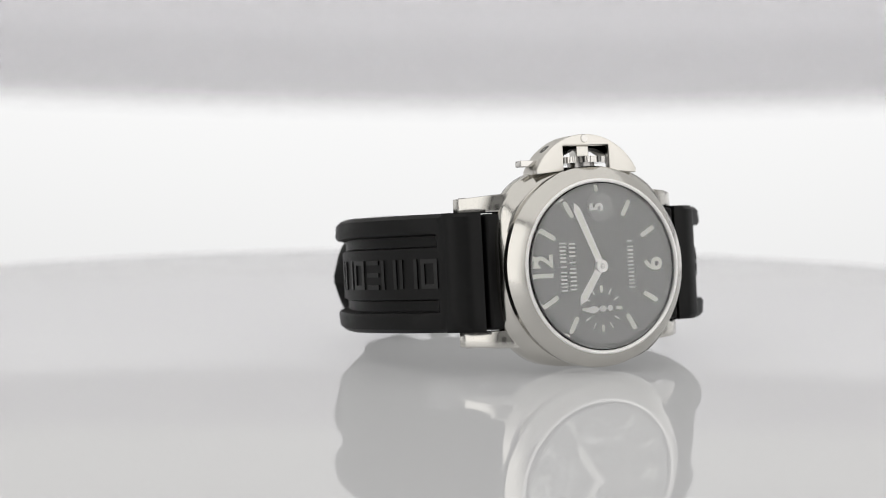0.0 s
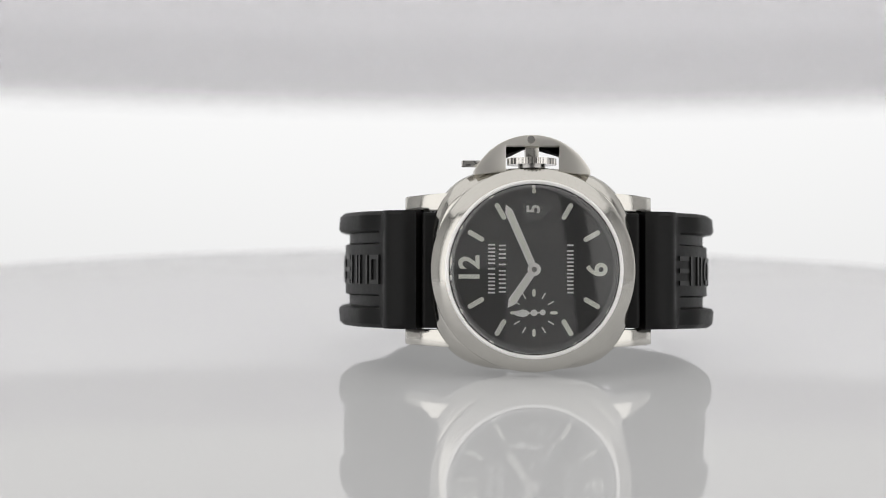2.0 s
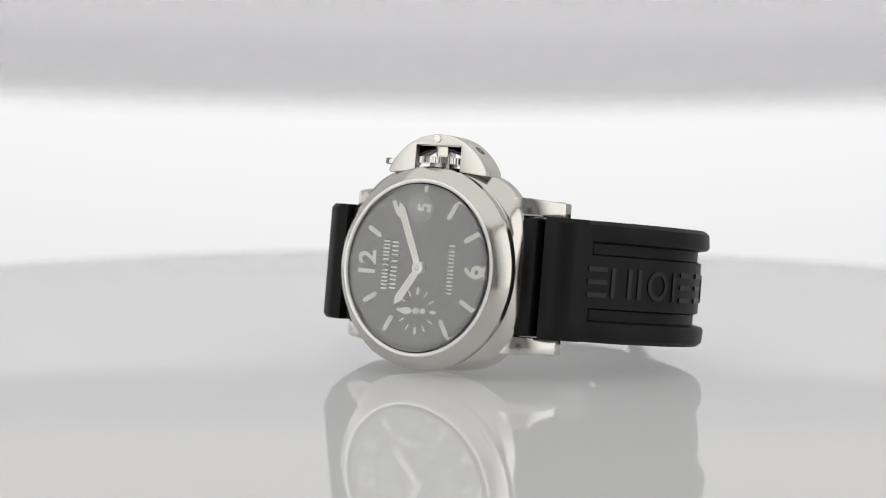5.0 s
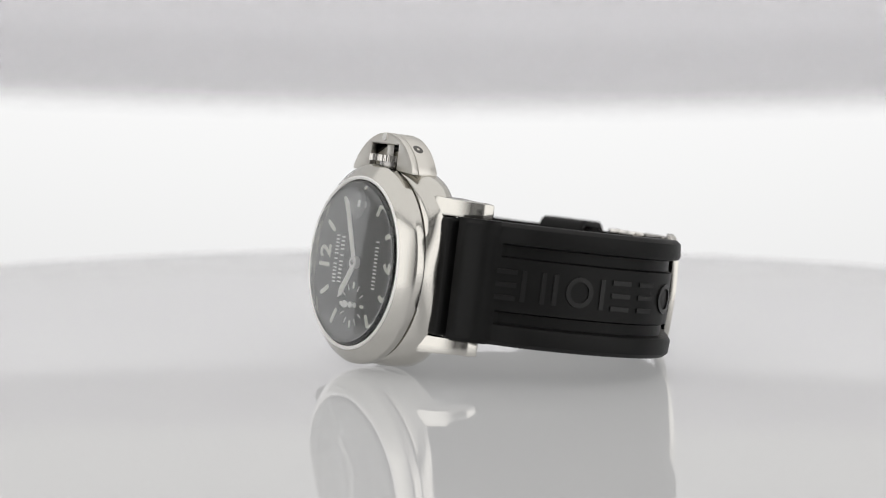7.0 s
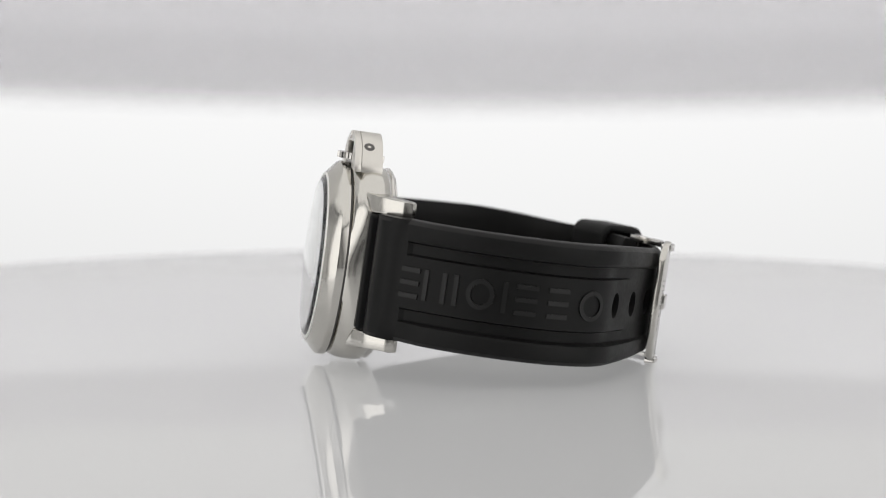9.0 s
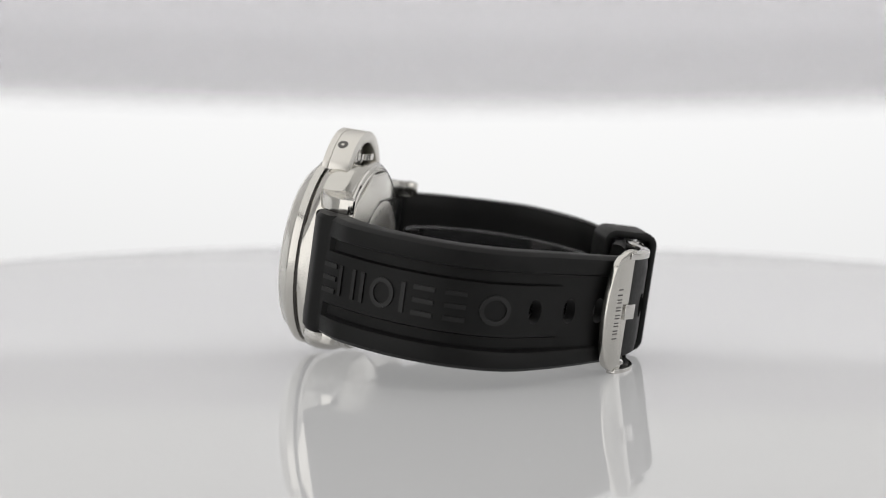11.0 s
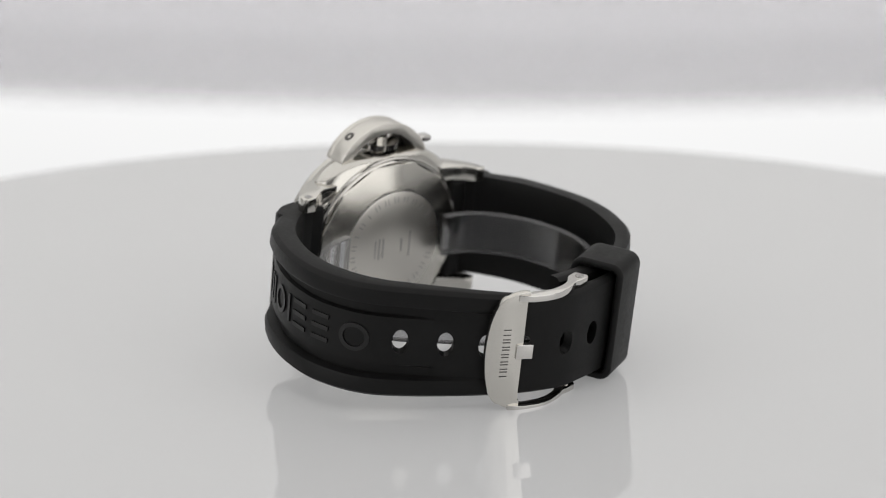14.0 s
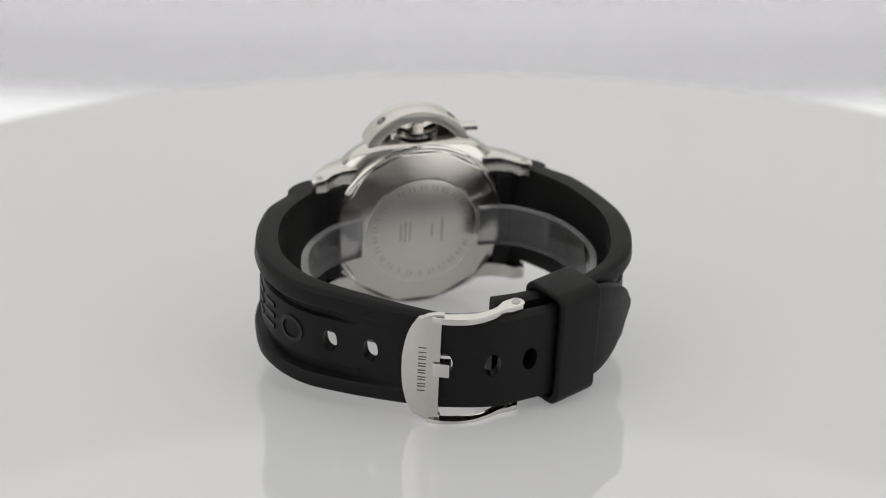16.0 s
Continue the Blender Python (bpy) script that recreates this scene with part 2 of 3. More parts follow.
    for sx in (-1, 1):
        softbox(look((sx * 0.545, -0.52, 0.2), (0, -0.03, 0.06)) @ flip, 0.92, 0.9, side_glow(sx), "side softbox with white diffuser")
    # unseen dark card round the lens, added so the dial mirrors something dark
    b = tagged(new("reflection_card"), "unseen dark grey card standing in for the camera in the dial's reflection", "card", kind="structure")
    part("panel", box(-0.046, 0.03, -0.5, -0.495, -0.47, 0.095), CARD, b)
    p = tagged(new("pedestal"), "white pedestal under the turntable", "pedestal", kind="structure")
    part("column", move(lathe([(0, -0.47), (0.06, -0.47), (0.06, -0.46), (0.03, -0.45), (0.03, -0.012), (0, -0.012)], 48), pose(0, 0, 0, 90)), PAPER, p)


def turntable():
    t = tagged(new("turntable"), "round glossy white acrylic turntable plate carrying the watch", "turntable")
    r = 0.197
    bm = move(lathe([(0, 0), (r - 0.002, 0), (r - 0.002, -0.01), (0, -0.01)], 256), pose(0, 0, 0, 90))
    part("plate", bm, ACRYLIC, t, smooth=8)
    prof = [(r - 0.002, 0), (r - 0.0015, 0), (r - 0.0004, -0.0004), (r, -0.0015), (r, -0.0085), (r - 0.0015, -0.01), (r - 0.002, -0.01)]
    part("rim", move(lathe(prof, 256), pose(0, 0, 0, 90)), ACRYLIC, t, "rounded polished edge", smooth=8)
    return t


# ---------------------------------------------------------------- the watch
# The watch's own axes: x to six o'clock, y into the case, z to three o'clock.
LEAN, YAW = 7.8, 6.0
ORIGIN = Vector((0.0041, -0.0318, 0.0201))
CASE = Matrix.Translation(ORIGIN) @ pose(0, 0, 0, 0, 0, -YAW) @ pose(0, 0, 0, -LEAN, 0, 0)


def to_case(x, y):
    """A plan point of the strap, in mm, in the watch's own axes."""
    d = CASE.to_3x3().inverted() @ Vector((x - 3.8, y + 31.5, -0.137 * (y + 31.5)))
    return (d.x * MM, d.y * MM)


def placed(bm):
    return move(bm, CASE)


def squircle(half, p, n=96):
    out = []
    for k in range(n):
        a = 2 * math.pi * k / n
        c, s = math.cos(a), math.sin(a)
        r = half / (abs(c) ** p + abs(s) ** p) ** (1 / p)
        out.append((r * c, r * s))
    return out


def loft(sections, caps=True):
    """Joins outlines of (x, z) at depths y."""
    bm = bmesh.new()
    rings = [[bm.verts.new((x * MM, y * MM, z * MM)) for x, z in o] for y, o in sections]
    n = len(rings[0])
    for a, b in zip(rings, rings[1:]):
        for k in range(n):
            bm.faces.new((a[k], a[(k + 1) % n], b[(k + 1) % n], b[k]))
    if caps:
        bm.faces.new(rings[0])
        bm.faces.new(rings[-1][::-1])
    return bm


def strokes(kind, w, h, t):
    """Plain marks standing in for a letter: rectangles (x0, x1, z0, z1)."""
    if kind == 0:
        return [(-t / 2, t / 2, -h / 2, h / 2)]
    return [(-w / 2, -w / 2 + t, -h / 2, h / 2), (w / 2 - t, w / 2, -h / 2, h / 2)]


def add_box(bm, x0, x1, y0, y1, z0, z1):
    vs = [bm.verts.new(c) for c in ((x0, y0, z0), (x1, y0, z0), (x1, y1, z0), (x0, y1, z0), (x0, y0, z1), (x1, y0, z1), (x1, y1, z1), (x0, y1, z1))]
    for f in ((0, 1, 2, 3), (4, 5, 6, 7), (0, 1, 5, 4), (1, 2, 6, 5), (2, 3, 7, 6), (3, 0, 4, 7)):
        bm.faces.new([vs[k] for k in f])


def capsule(length, width, y0, y1, n=8):
    """A bar with round ends along x."""
    o = []
    for k in range(n + 1):
        a = -math.pi / 2 + math.pi * k / n
        o.append((length / 2 - width / 2 + width / 2 * math.cos(a), width / 2 * math.sin(a)))
    for k in range(n + 1):
        a = math.pi / 2 + math.pi * k / n
        o.append((-length / 2 + width / 2 + width / 2 * math.cos(a), width / 2 * math.sin(a)))
    return prism([(x * MM, z * MM) for x, z in o], y0 * MM, y1 * MM)


def text_mesh(body, size, depth):
    cu = bpy.data.curves.new("figure", "FONT")
    cu.body, cu.size, cu.extrude, cu.align_x, cu.align_y = body, size, depth, "CENTER", "CENTER"
    cu.offset = size * 0.026
    ob = bpy.data.objects.new("figure", cu)
    dg = bpy.context.evaluated_depsgraph_get()
    me = bpy.data.meshes.new_from_object(ob.evaluated_get(dg))
    bm = bmesh.new()
    bm.from_mesh(me)
    bpy.data.objects.remove(ob)
    bpy.data.curves.remove(cu)
    bpy.data.meshes.remove(me)
    return bm


# the dial is read with six o'clock as its lower side: letters' up is -x, their right is +z
READ = Matrix(((0, -1, 0, 0), (0, 0, -1, 0), (1, 0, 0, 0), (0, 0, 0, 1)))
DIAL_Y = -2.0


def polar(hour, r):
    """A dial position by the clock: (x, z) in mm."""
    a = math.radians(30 * hour)
    return (-r * math.cos(a), r * math.sin(a))


def dial_bar(hour, r0, r1, w, y0, y1):
    x, z = polar(hour, (r0 + r1) / 2)
    return move(capsule(r1 - r0, w, y0, y1), Matrix.Translation((x * MM, 0, z * MM)) @ Matrix.Rotation(math.atan2(-polar(hour, 1)[1], polar(hour, 1)[0]), 4, "Y"))


def lettering(bm, kinds, x, z0, pitch, w, h, t, y0, y1):
    """A row of plain marks on the dial, read along +z, their height along x."""
    for k, kind in enumerate(kinds):
        zc = z0 + k * pitch
        for a0, a1, b0, b1 in strokes(kind, w, h, t):
            add_box(bm, (x - b1) * MM, (x - b0) * MM, y0 * MM, y1 * MM, (zc + a0) * MM, (zc + a1) * MM)


def watch():
    w = tagged(new("wristwatch"), "steel wristwatch with black dial and black rubber strap on its side", "watch")
    P = lambda name, bm, m, parent=w, label="", smooth=40: part(name, placed(bm), m, parent, label, smooth)
    # case: cushion body
    secs = []
    for y, h, p in ((0.55, 18.3, 2.05), (0.6, 18.6, 2.15), (1.2, 18.8, 2.3), (2.4, 18.95, 2.95), (4.0, 19.0, 3.2), (5.6, 18.95, 3.2), (6.8, 18.75, 3.0), (7.6, 18.4, 2.65), (8.1, 17.9, 2.35), (8.3, 17.2, 2.3)):
        secs.append((y, squircle(h, p)))
    secs = [(y, [(x, z + .2) for x, z in o]) for y, o in secs]
    case = P("case", loft(secs), BRUSHED, w, "satin cushion-shaped steel case", 50)
    # lugs
    def lug(sx, sz):
        side = [(13.5, 2.2), (16.5, 2.8), (19.7, 4.4), (22.4, 7.3), (23.5, 8.9), (23.7, 10.7), (23.0, 11.4), (20.9, 11.2), (19.2, 9.6), (16.9, 8.4), (13.5, 8.2)]
        bm = bmesh.new()
        a = [bm.verts.new((sx * x * MM, y * MM, sz * 11.15 * MM)) for x, y in side]
        b = [bm.verts.new((sx * x * MM, y * MM, sz * (14.6 - .55 * ramp(x, 15, 23.7)) * MM)) for x, y in side]
        bm.faces.new(a)
        bm.faces.new(b[::-1])
        for k in range(len(a)):
            j = (k + 1) % len(a)
            bm.faces.new((a[k], b[k], b[j], a[j]))
        bmesh.ops.recalc_face_normals(bm, faces=bm.faces)
        bev(bm, 0.35 * MM, 2, 25)
        lg = P("lug", bm, BRUSHED, w, "", 35)
        bm = move(lathe([(0, -.00004), (.0007, -.00004), (.0008, 0), (.0008, .0004), (0, .0004)], 24), Matrix.Translation((sx * 22.0 * MM, 9.9 * MM, sz * 14.2 * MM)) @ pose(0, 0, 0, -90 * sz))
        P("lug_screw", bm, DARKSTEEL, lg)
    for sx in (-1, 1):
        for sz in (-1, 1):
            lug(sx, sz)
    # bezel
    prof = [(15.7, -1.5), (15.75, -3.4), (15.95, -3.75), (16.3, -3.8), (16.6, -3.6), (18.75, -1.75), (19.05, -1.3), (19.1, -0.9), (19.05, 0.15), (18.4, 0.2), (15.9, 0.1)]
    P("bezel", lathe([(r * MM, y * MM) for r, y in prof], 160, True), BRUSHED, w, "satin round steel bezel", 25)
    P("bezel_lip", lathe([(r * MM, y * MM) for r, y in ((15.82, -3.7), (16.0, -3.9), (16.3, -3.95), (16.55, -3.78), (16.5, -3.6), (15.85, -3.5))], 160, True), POINTER, w, "thin polished ring round the crystal", 40)
    P("bezel_gasket", lathe([(17.2 * MM, 0.1 * MM), (18.55 * MM, 0.1 * MM), (18.55 * MM, 0.6 * MM), (17.2 * MM, 0.6 * MM)], 128, True), ENGRAVE_SHADE)
    # dial, rehaut
    dial = P("dial", lathe([(0, DIAL_Y * MM), (15.4 * MM, DIAL_Y * MM), (15.4 * MM, (DIAL_Y + .4) * MM), (0, (DIAL_Y + .4) * MM)], 96), DIAL, w, "matt black dial")
    P("rehaut", lathe([(15.69 * MM, -3.35 * MM), (15.55 * MM, -3.3 * MM), (15.25 * MM, -2.0 * MM), (15.69 * MM, -1.9 * MM)], 128, True), STEEL, w, "polished inner ring sloping down to the dial")
    y1, y0 = DIAL_Y - 0.02, DIAL_Y - 0.14
    for h in (1, 2, 4, 5, 7, 8, 10, 11):
        P("hour_marker", dial_bar(h, 10.7, 14.1, 0.92, y0, y1), LUME, dial)
    P("hour_marker", dial_bar(3, 13.9, 14.9, 0.7, y0, y1), LUME, dial)
    for body, x in (("12", -11.8), ("6", 11.9)):
        bm = move(text_mesh(body, 5.3 * MM, 0.05 * MM), Matrix.Translation((x * MM, (DIAL_Y - .08) * MM, 0)) @ READ)
        P("numeral", bm, LUME, dial, "cream numeral " + body, 0)
    bm = bmesh.new()
    lettering(bm, (2, 2, 2, 0, 2, 2, 2), -7.85, -3.95, 1.36, 1.0, 1.3, .3, y0 + .06, y1)
    lettering(bm, (2, 2, 2, 0, 2, 2), -5.85, -3.75, 1.56, 1.05, 1.3, .3, y0 + .06, y1)
    P("dial_print", bm, PRINT, dial, "two lines of small white print", 0)
    bm = bmesh.new()
    lettering(bm, (2, 2, 2, 2, 2, 2, 0), 6.75, -3.9, 1.4, 1.0, 1.2, .3, y0 + .06, y1)
    P("dial_print", bm, PRINT, dial, "one line of small white print", 0)
    # small seconds at nine o'clock
    sub = Matrix.Translation((0, 0, -8.0 * MM))
    P("subdial", move(lathe([(0, y1 * MM), (4.9 * MM, y1 * MM), (4.9 * MM, (y1 + .1) * MM), (0, (y1 + .1) * MM)], 64), sub), DIAL, dial)
    for k in range(12):
        big = k % 3 == 0
        P("seconds_marker", move(dial_bar(k, 3.0, 4.4 if big else 4.3, 0.6 if big else 0.22, y0, y1 - .01), sub), LUME if big else PRINT, dial)
    # hands
    def pointer(name, hour, tail, length, wid, y, m=POINTER, off=Matrix(), parent=w):
        o = [(-tail, -wid * .3), (0.8, -wid * .35), (1.3, -wid * .5), (length - 1.4, -wid * .55), (length, 0), (length - 1.4, wid * .55), (1.3, wid * .5), (0.8, wid * .35), (-tail, wid * .3)]
        rot = Matrix.Rotation(math.atan2(-polar(hour, 1)[1], polar(hour, 1)[0]), 4, "Y")
        bm = move(prism([(x * MM, z * MM) for x, z in o], (y - .12) * MM, y * MM), off @ rot)
        hd = P(name, bm, m, parent)
        if wid > 1:
            o = [(2.0, -wid * .24), (length - 1.7, -wid * .3), (length - 1.0, 0), (length - 1.7, wid * .3), (2.0, wid * .24)]
            P("lume_strip", move(prism([(x * MM, z * MM) for x, z in o], (y - .17) * MM, (y - .1) * MM), off @ rot), LUME, hd)
        return hd
    pointer("minute_hand", 2.21, 1.0, 13.1, 1.35, DIAL_Y - .6)
    pointer("hour_hand", 10.15, 1.0, 8.6, 1.45, DIAL_Y - .38)
    P("centre_hub", lathe([(0, -.0011), (.0007, -.0011), (.0012, -.0010), (.0012, 0), (0, 0)], 40), POINTER).data.transform(CASE @ Matrix.Translation((0, DIAL_Y * MM, 0)) @ CASE.inverted())
    P("centre_pin", move(lathe([(0, -.00122), (.00042, -.00122), (.0005, -.0011), (.0005, 0), (0, 0)], 24), Matrix.Translation((0, DIAL_Y * MM, 0))), DARKSTEEL)
    rot = Matrix.Rotation(math.atan2(-polar(11.92, 1)[1], polar(11.92, 1)[0]), 4, "Y")
    leaf = [(-1.3, -.12), (0.9, -.16), (1.3, -.5), (2.1, -.72), (3.0, -.5), (4.1, 0), (3.0, .5), (2.1, .72), (1.3, .5), (0.9, .16), (-1.3, .12)]
    sh = P("seconds_hand", move(prism([(x * MM, z * MM) for x, z in leaf], (DIAL_Y - .42) * MM, (DIAL_Y - .3) * MM), sub @ rot), PRINT, w)
    P("counterweight", move(lathe([(0, -.00042), (.00055, -.00042), (.00055, -.0003), (0, -.0003)], 20), sub @ rot @ Matrix.Translation((-1.6 * MM, DIAL_Y * MM, 0))), PRINT, sh)
    P("seconds_hub", move(lathe([(0, -.0005), (.0006, -.0005), (.0006, 0), (0, 0)], 24), sub @ Matrix.Translation((0, DIAL_Y * MM, 0))), PRINT, sh)
    # date disc and figure
    dx, dz = 0.0, 11.2
    P("date_disc", move(lathe([(0, (DIAL_Y - .05) * MM), (2.5 * MM, (DIAL_Y - .05) * MM), (2.5 * MM, (DIAL_Y + .1) * MM), (0, (DIAL_Y + .1) * MM)], 48), Matrix.Translation((dx * MM, 0, dz * MM))), DARK, dial, "black date disc")
    P("date_figure", move(text_mesh("5", 3.2 * MM, 0.03 * MM), Matrix.Translation((dx * MM, (DIAL_Y - .1) * MM, dz * MM)) @ READ), PRINT, dial, "white date figure 5", 0)
    # crystal: low dome with a thin wall, and the date lens on its inside
    dome = [(r * MM, (-4.95 + .55 * (r / 15) ** 2 + (.65 * ((r - 15) / .85) ** 1.6 if r > 15 else 0)) * MM) for r in (0, 2, 4, 6, 8, 10, 12, 13.5, 14.4, 15.0, 15.2, 15.45, 15.7)]
    inside = [(r * MM, (-3.75 + .55 * (r / 15) ** 2) * MM) for r in (15.65, 15.3, 14.6, 13, 11, 9, 7, 5, 3, 1.5, 0)]
    dome = [p for p in dome if p[0] <= 15.5 * MM] + [(15.7 * MM, -3.6 * MM)]
    cr = P("crystal", lathe(dome + inside, 160), CRYSTAL, w, "domed clear sapphire crystal", 30)
    cr.visible_shadow = False
    ln = [(2.9 * MM * math.sin(a) / math.sin(.8), (-3.3 + .6 * (math.cos(a) - math.cos(.8)) / (1 - math.cos(.8))) * MM) for a in np.linspace(0, .8, 10)]
    le = P("date_lens", move(lathe(ln + [(0, -3.3 * MM)], 48), Matrix.Translation((dx * MM, 0, dz * MM))), LENS, cr, "round magnifier over the date", 30)
    le.visible_shadow = False
    # crown and crown guard
    g0, g1 = 0.3, 5.8
    arc = []
    for k in range(25):
        a = math.radians(27 + (180 - 54) * k / 24)
        arc.append((12.2 * math.cos(a), 13.1 + 12.2 * math.sin(a)))
    outer = arc + [(-10.9, 17.8), (-5.0, 18.3), (-5.0, 23.2), (5.0, 23.2), (5.0, 18.3), (10.9, 17.8)]
    gd = P("crown_guard", prism([(x * MM, z * MM) for x, z in outer], g0 * MM, 1.7 * MM, 0.25 * MM), SATIN, w, "half-moon steel crown guard", 35)
    inner = [(9.9 * math.cos(math.radians(a)), 13.1 + 9.9 * math.sin(math.radians(a))) for a in np.linspace(151, 29, 25)]
    P("guard_arch", prism([(x * MM, z * MM) for x, z in arc + [(-10.9, 17.8)] + inner + [(10.9, 17.8)]], 1.7 * MM, g1 * MM, 0.2 * MM), SATIN, gd, "", 35)
    # dark sheet added to imitate the shade behind the guard
    P("guard_shade", prism([(x * MM, z * MM) for x, z in [(9.8 * math.cos(math.radians(a)), 13.1 + 9.8 * math.sin(math.radians(a))) for a in np.linspace(151, 29, 25)] + [(5.1, 18.3), (5.1, 23.1), (-5.1, 23.1), (-5.1, 18.3)]], 1.66 * MM, 1.85 * MM), ENGRAVE_SHADE, gd, "dark sheet imitating shade and reflection behind the crown guard", 35)
    P("guard_screw", move(lathe([(0, -.0002), (.0007, -.0002), (.0008, 0), (.0008, .0003), (0, .0003)], 24), Matrix.Translation((-.3 * MM, g0 * MM, 24.4 * MM))), STEEL, gd)
    # dark-coloured discs imitate the shade in the guard's side holes
    for sx in (-1, 1):
        bm = move(lathe([(0, .0001), (.0003, .0001), (.00035, .0002), (.0009, .0002), (.0011, .00012), (.0012, -.0001), (.0012, -.0006), (0, -.0006)], 28), Matrix.Translation((sx * 7.42 * MM, 3.1 * MM, 22.58 * MM)) @ Matrix.Rotation(sx * radians(38), 4, "Y") @ pose(0, 0, 0, 90, 0, 0))
        P("guard_hole_disc", bm, ENGRAVE_SHADE, gd)
    P("lever", box(-13.2 * MM, -9.5 * MM, 2.2 * MM, 4.6 * MM, 19.4 * MM, 20.6 * MM, .3 * MM), STEEL, gd)
    P("lever_cam", box(-1.3 * MM, 1.3 * MM, 1.6 * MM, 4.6 * MM, 20.9 * MM, 23.4 * MM, .2 * MM), BRUSHED, gd)
    o = []
    for k in range(144):
        a = 2 * math.pi * k / 144
        r = 4.65 if k % 4 in (0, 1) else 4.4
        o.append((r * math.cos(a) * MM, r * math.sin(a) * MM))
    crown = P("crown", move(prism(o, -.6 * MM, .6 * MM, 0), Matrix.Translation((0, 2.6 * MM, 20.35 * MM)) @ pose(0, 0, 0, 90)), STEEL, w, "knurled steel crown", 30)
    P("crown_stem", move(lathe([(0, -.002), (.0026, -.002), (.0026, .003), (0, .003)], 40), Matrix.Translation((0, 2.6 * MM, 17.6 * MM)) @ pose(0, 0, 0, 90)), DARKSTEEL, crown)
    # case back with twelve flats
    ring = [(r * MM, y * MM) for r, y in ((18.5, 7.6), (18.8, 8.2), (18.75, 8.6), (18.5, 8.85), (18.25, 8.7), (18.15, 9.1), (17.95, 9.25), (17.7, 9.1), (17.3, 8.2))]
    P("back_ring", lathe(ring, 128), STEEL, w, "", 25)
    poly = lambda r: [(r * math.cos(2 * math.pi * (k + .5) / 12), r * math.sin(2 * math.pi * (k + .5) / 12)) for k in range(12)]
    back = P("case_back", loft([(8.7, poly(18.0)), (9.25, poly(18.0)), (9.4, poly(17.8)), (10.85, poly(12.9)), (10.9, poly(12.6))]), TURNED, w, "twelve-sided screw-down steel case back", 15)
    P("back_medallion", lathe([(0, .01101), (.0118, .01101), (.0120, .0109), (.0120, .0108), (0, .0108)], 96), SATIN, back)
    bm = bmesh.new()
    for k in range(26):
        a = 2 * math.pi * k / 26
        c = bmesh.new()
        for r in strokes((2, 2, 2, 0, 2, 0, 2, 2)[k % 8], 1.1, 1.2, .2):
            add_box(c, r[0] * MM, r[1] * MM, .01100, .01105, (10.3 + r[2]) * MM, (10.3 + r[3]) * MM)
        move(c, Matrix.Rotation(a, 4, "Y"))
        me = bpy.data.meshes.new("mark")
        c.to_mesh(me)
        c.free()
        bm.from_mesh(me)
        bpy.data.meshes.remove(me)
    for k, (x, ln_) in enumerate(((-4.4, 5.6), (-2.2, 3.0), (2.6, 4.4), (3.6, 4.6), (4.6, 4.0))):
        add_box(bm, (x - .16) * MM, (x + .16) * MM, .01100, .01105, -ln_ / 2 * MM, ln_ / 2 * MM)
    P("engraving", bm, ETCH, back, "fine engraved marks", 0)
    strap(w, P)
    return w


# ---------------------------------------------------------------- strap
SIX = [(26.0, -29.0), (29.8, -28.0), (33.3, -25.4), (37.3, -20.9), (40.3, -16.5), (42.6, -12.0), (44.4, -6.5), (45.1, 0.3), (43.6, 6.9), (40.8, 11.7), (36.9, 15.5), (31.4, 20.5), (25.6, 25.5), (19.8, 29.6), (11.5, 32.6), (3.4, 32.45), (-4.5, 31.3), (-12.0, 28.7), (-18.6, 24.6), (-24.2, 19.4)]
TWELVE = [(-17.5, -26.2), (-20.5, -24.6), (-23.0, -21.6), (-26.1, -13.0), (-27.8, -4.0), (-27.9, 4.0), (-25.8, 12.0), (-21.2, 19.3), (-13.2, 25.0), (-4.5, 27.5), (3.5, 28.3), (9.5, 28.2)]


# how far the two halves climb, for each metre that they run back from the case
RISE_SIX, RISE_TWELVE = 0.008, 0.022


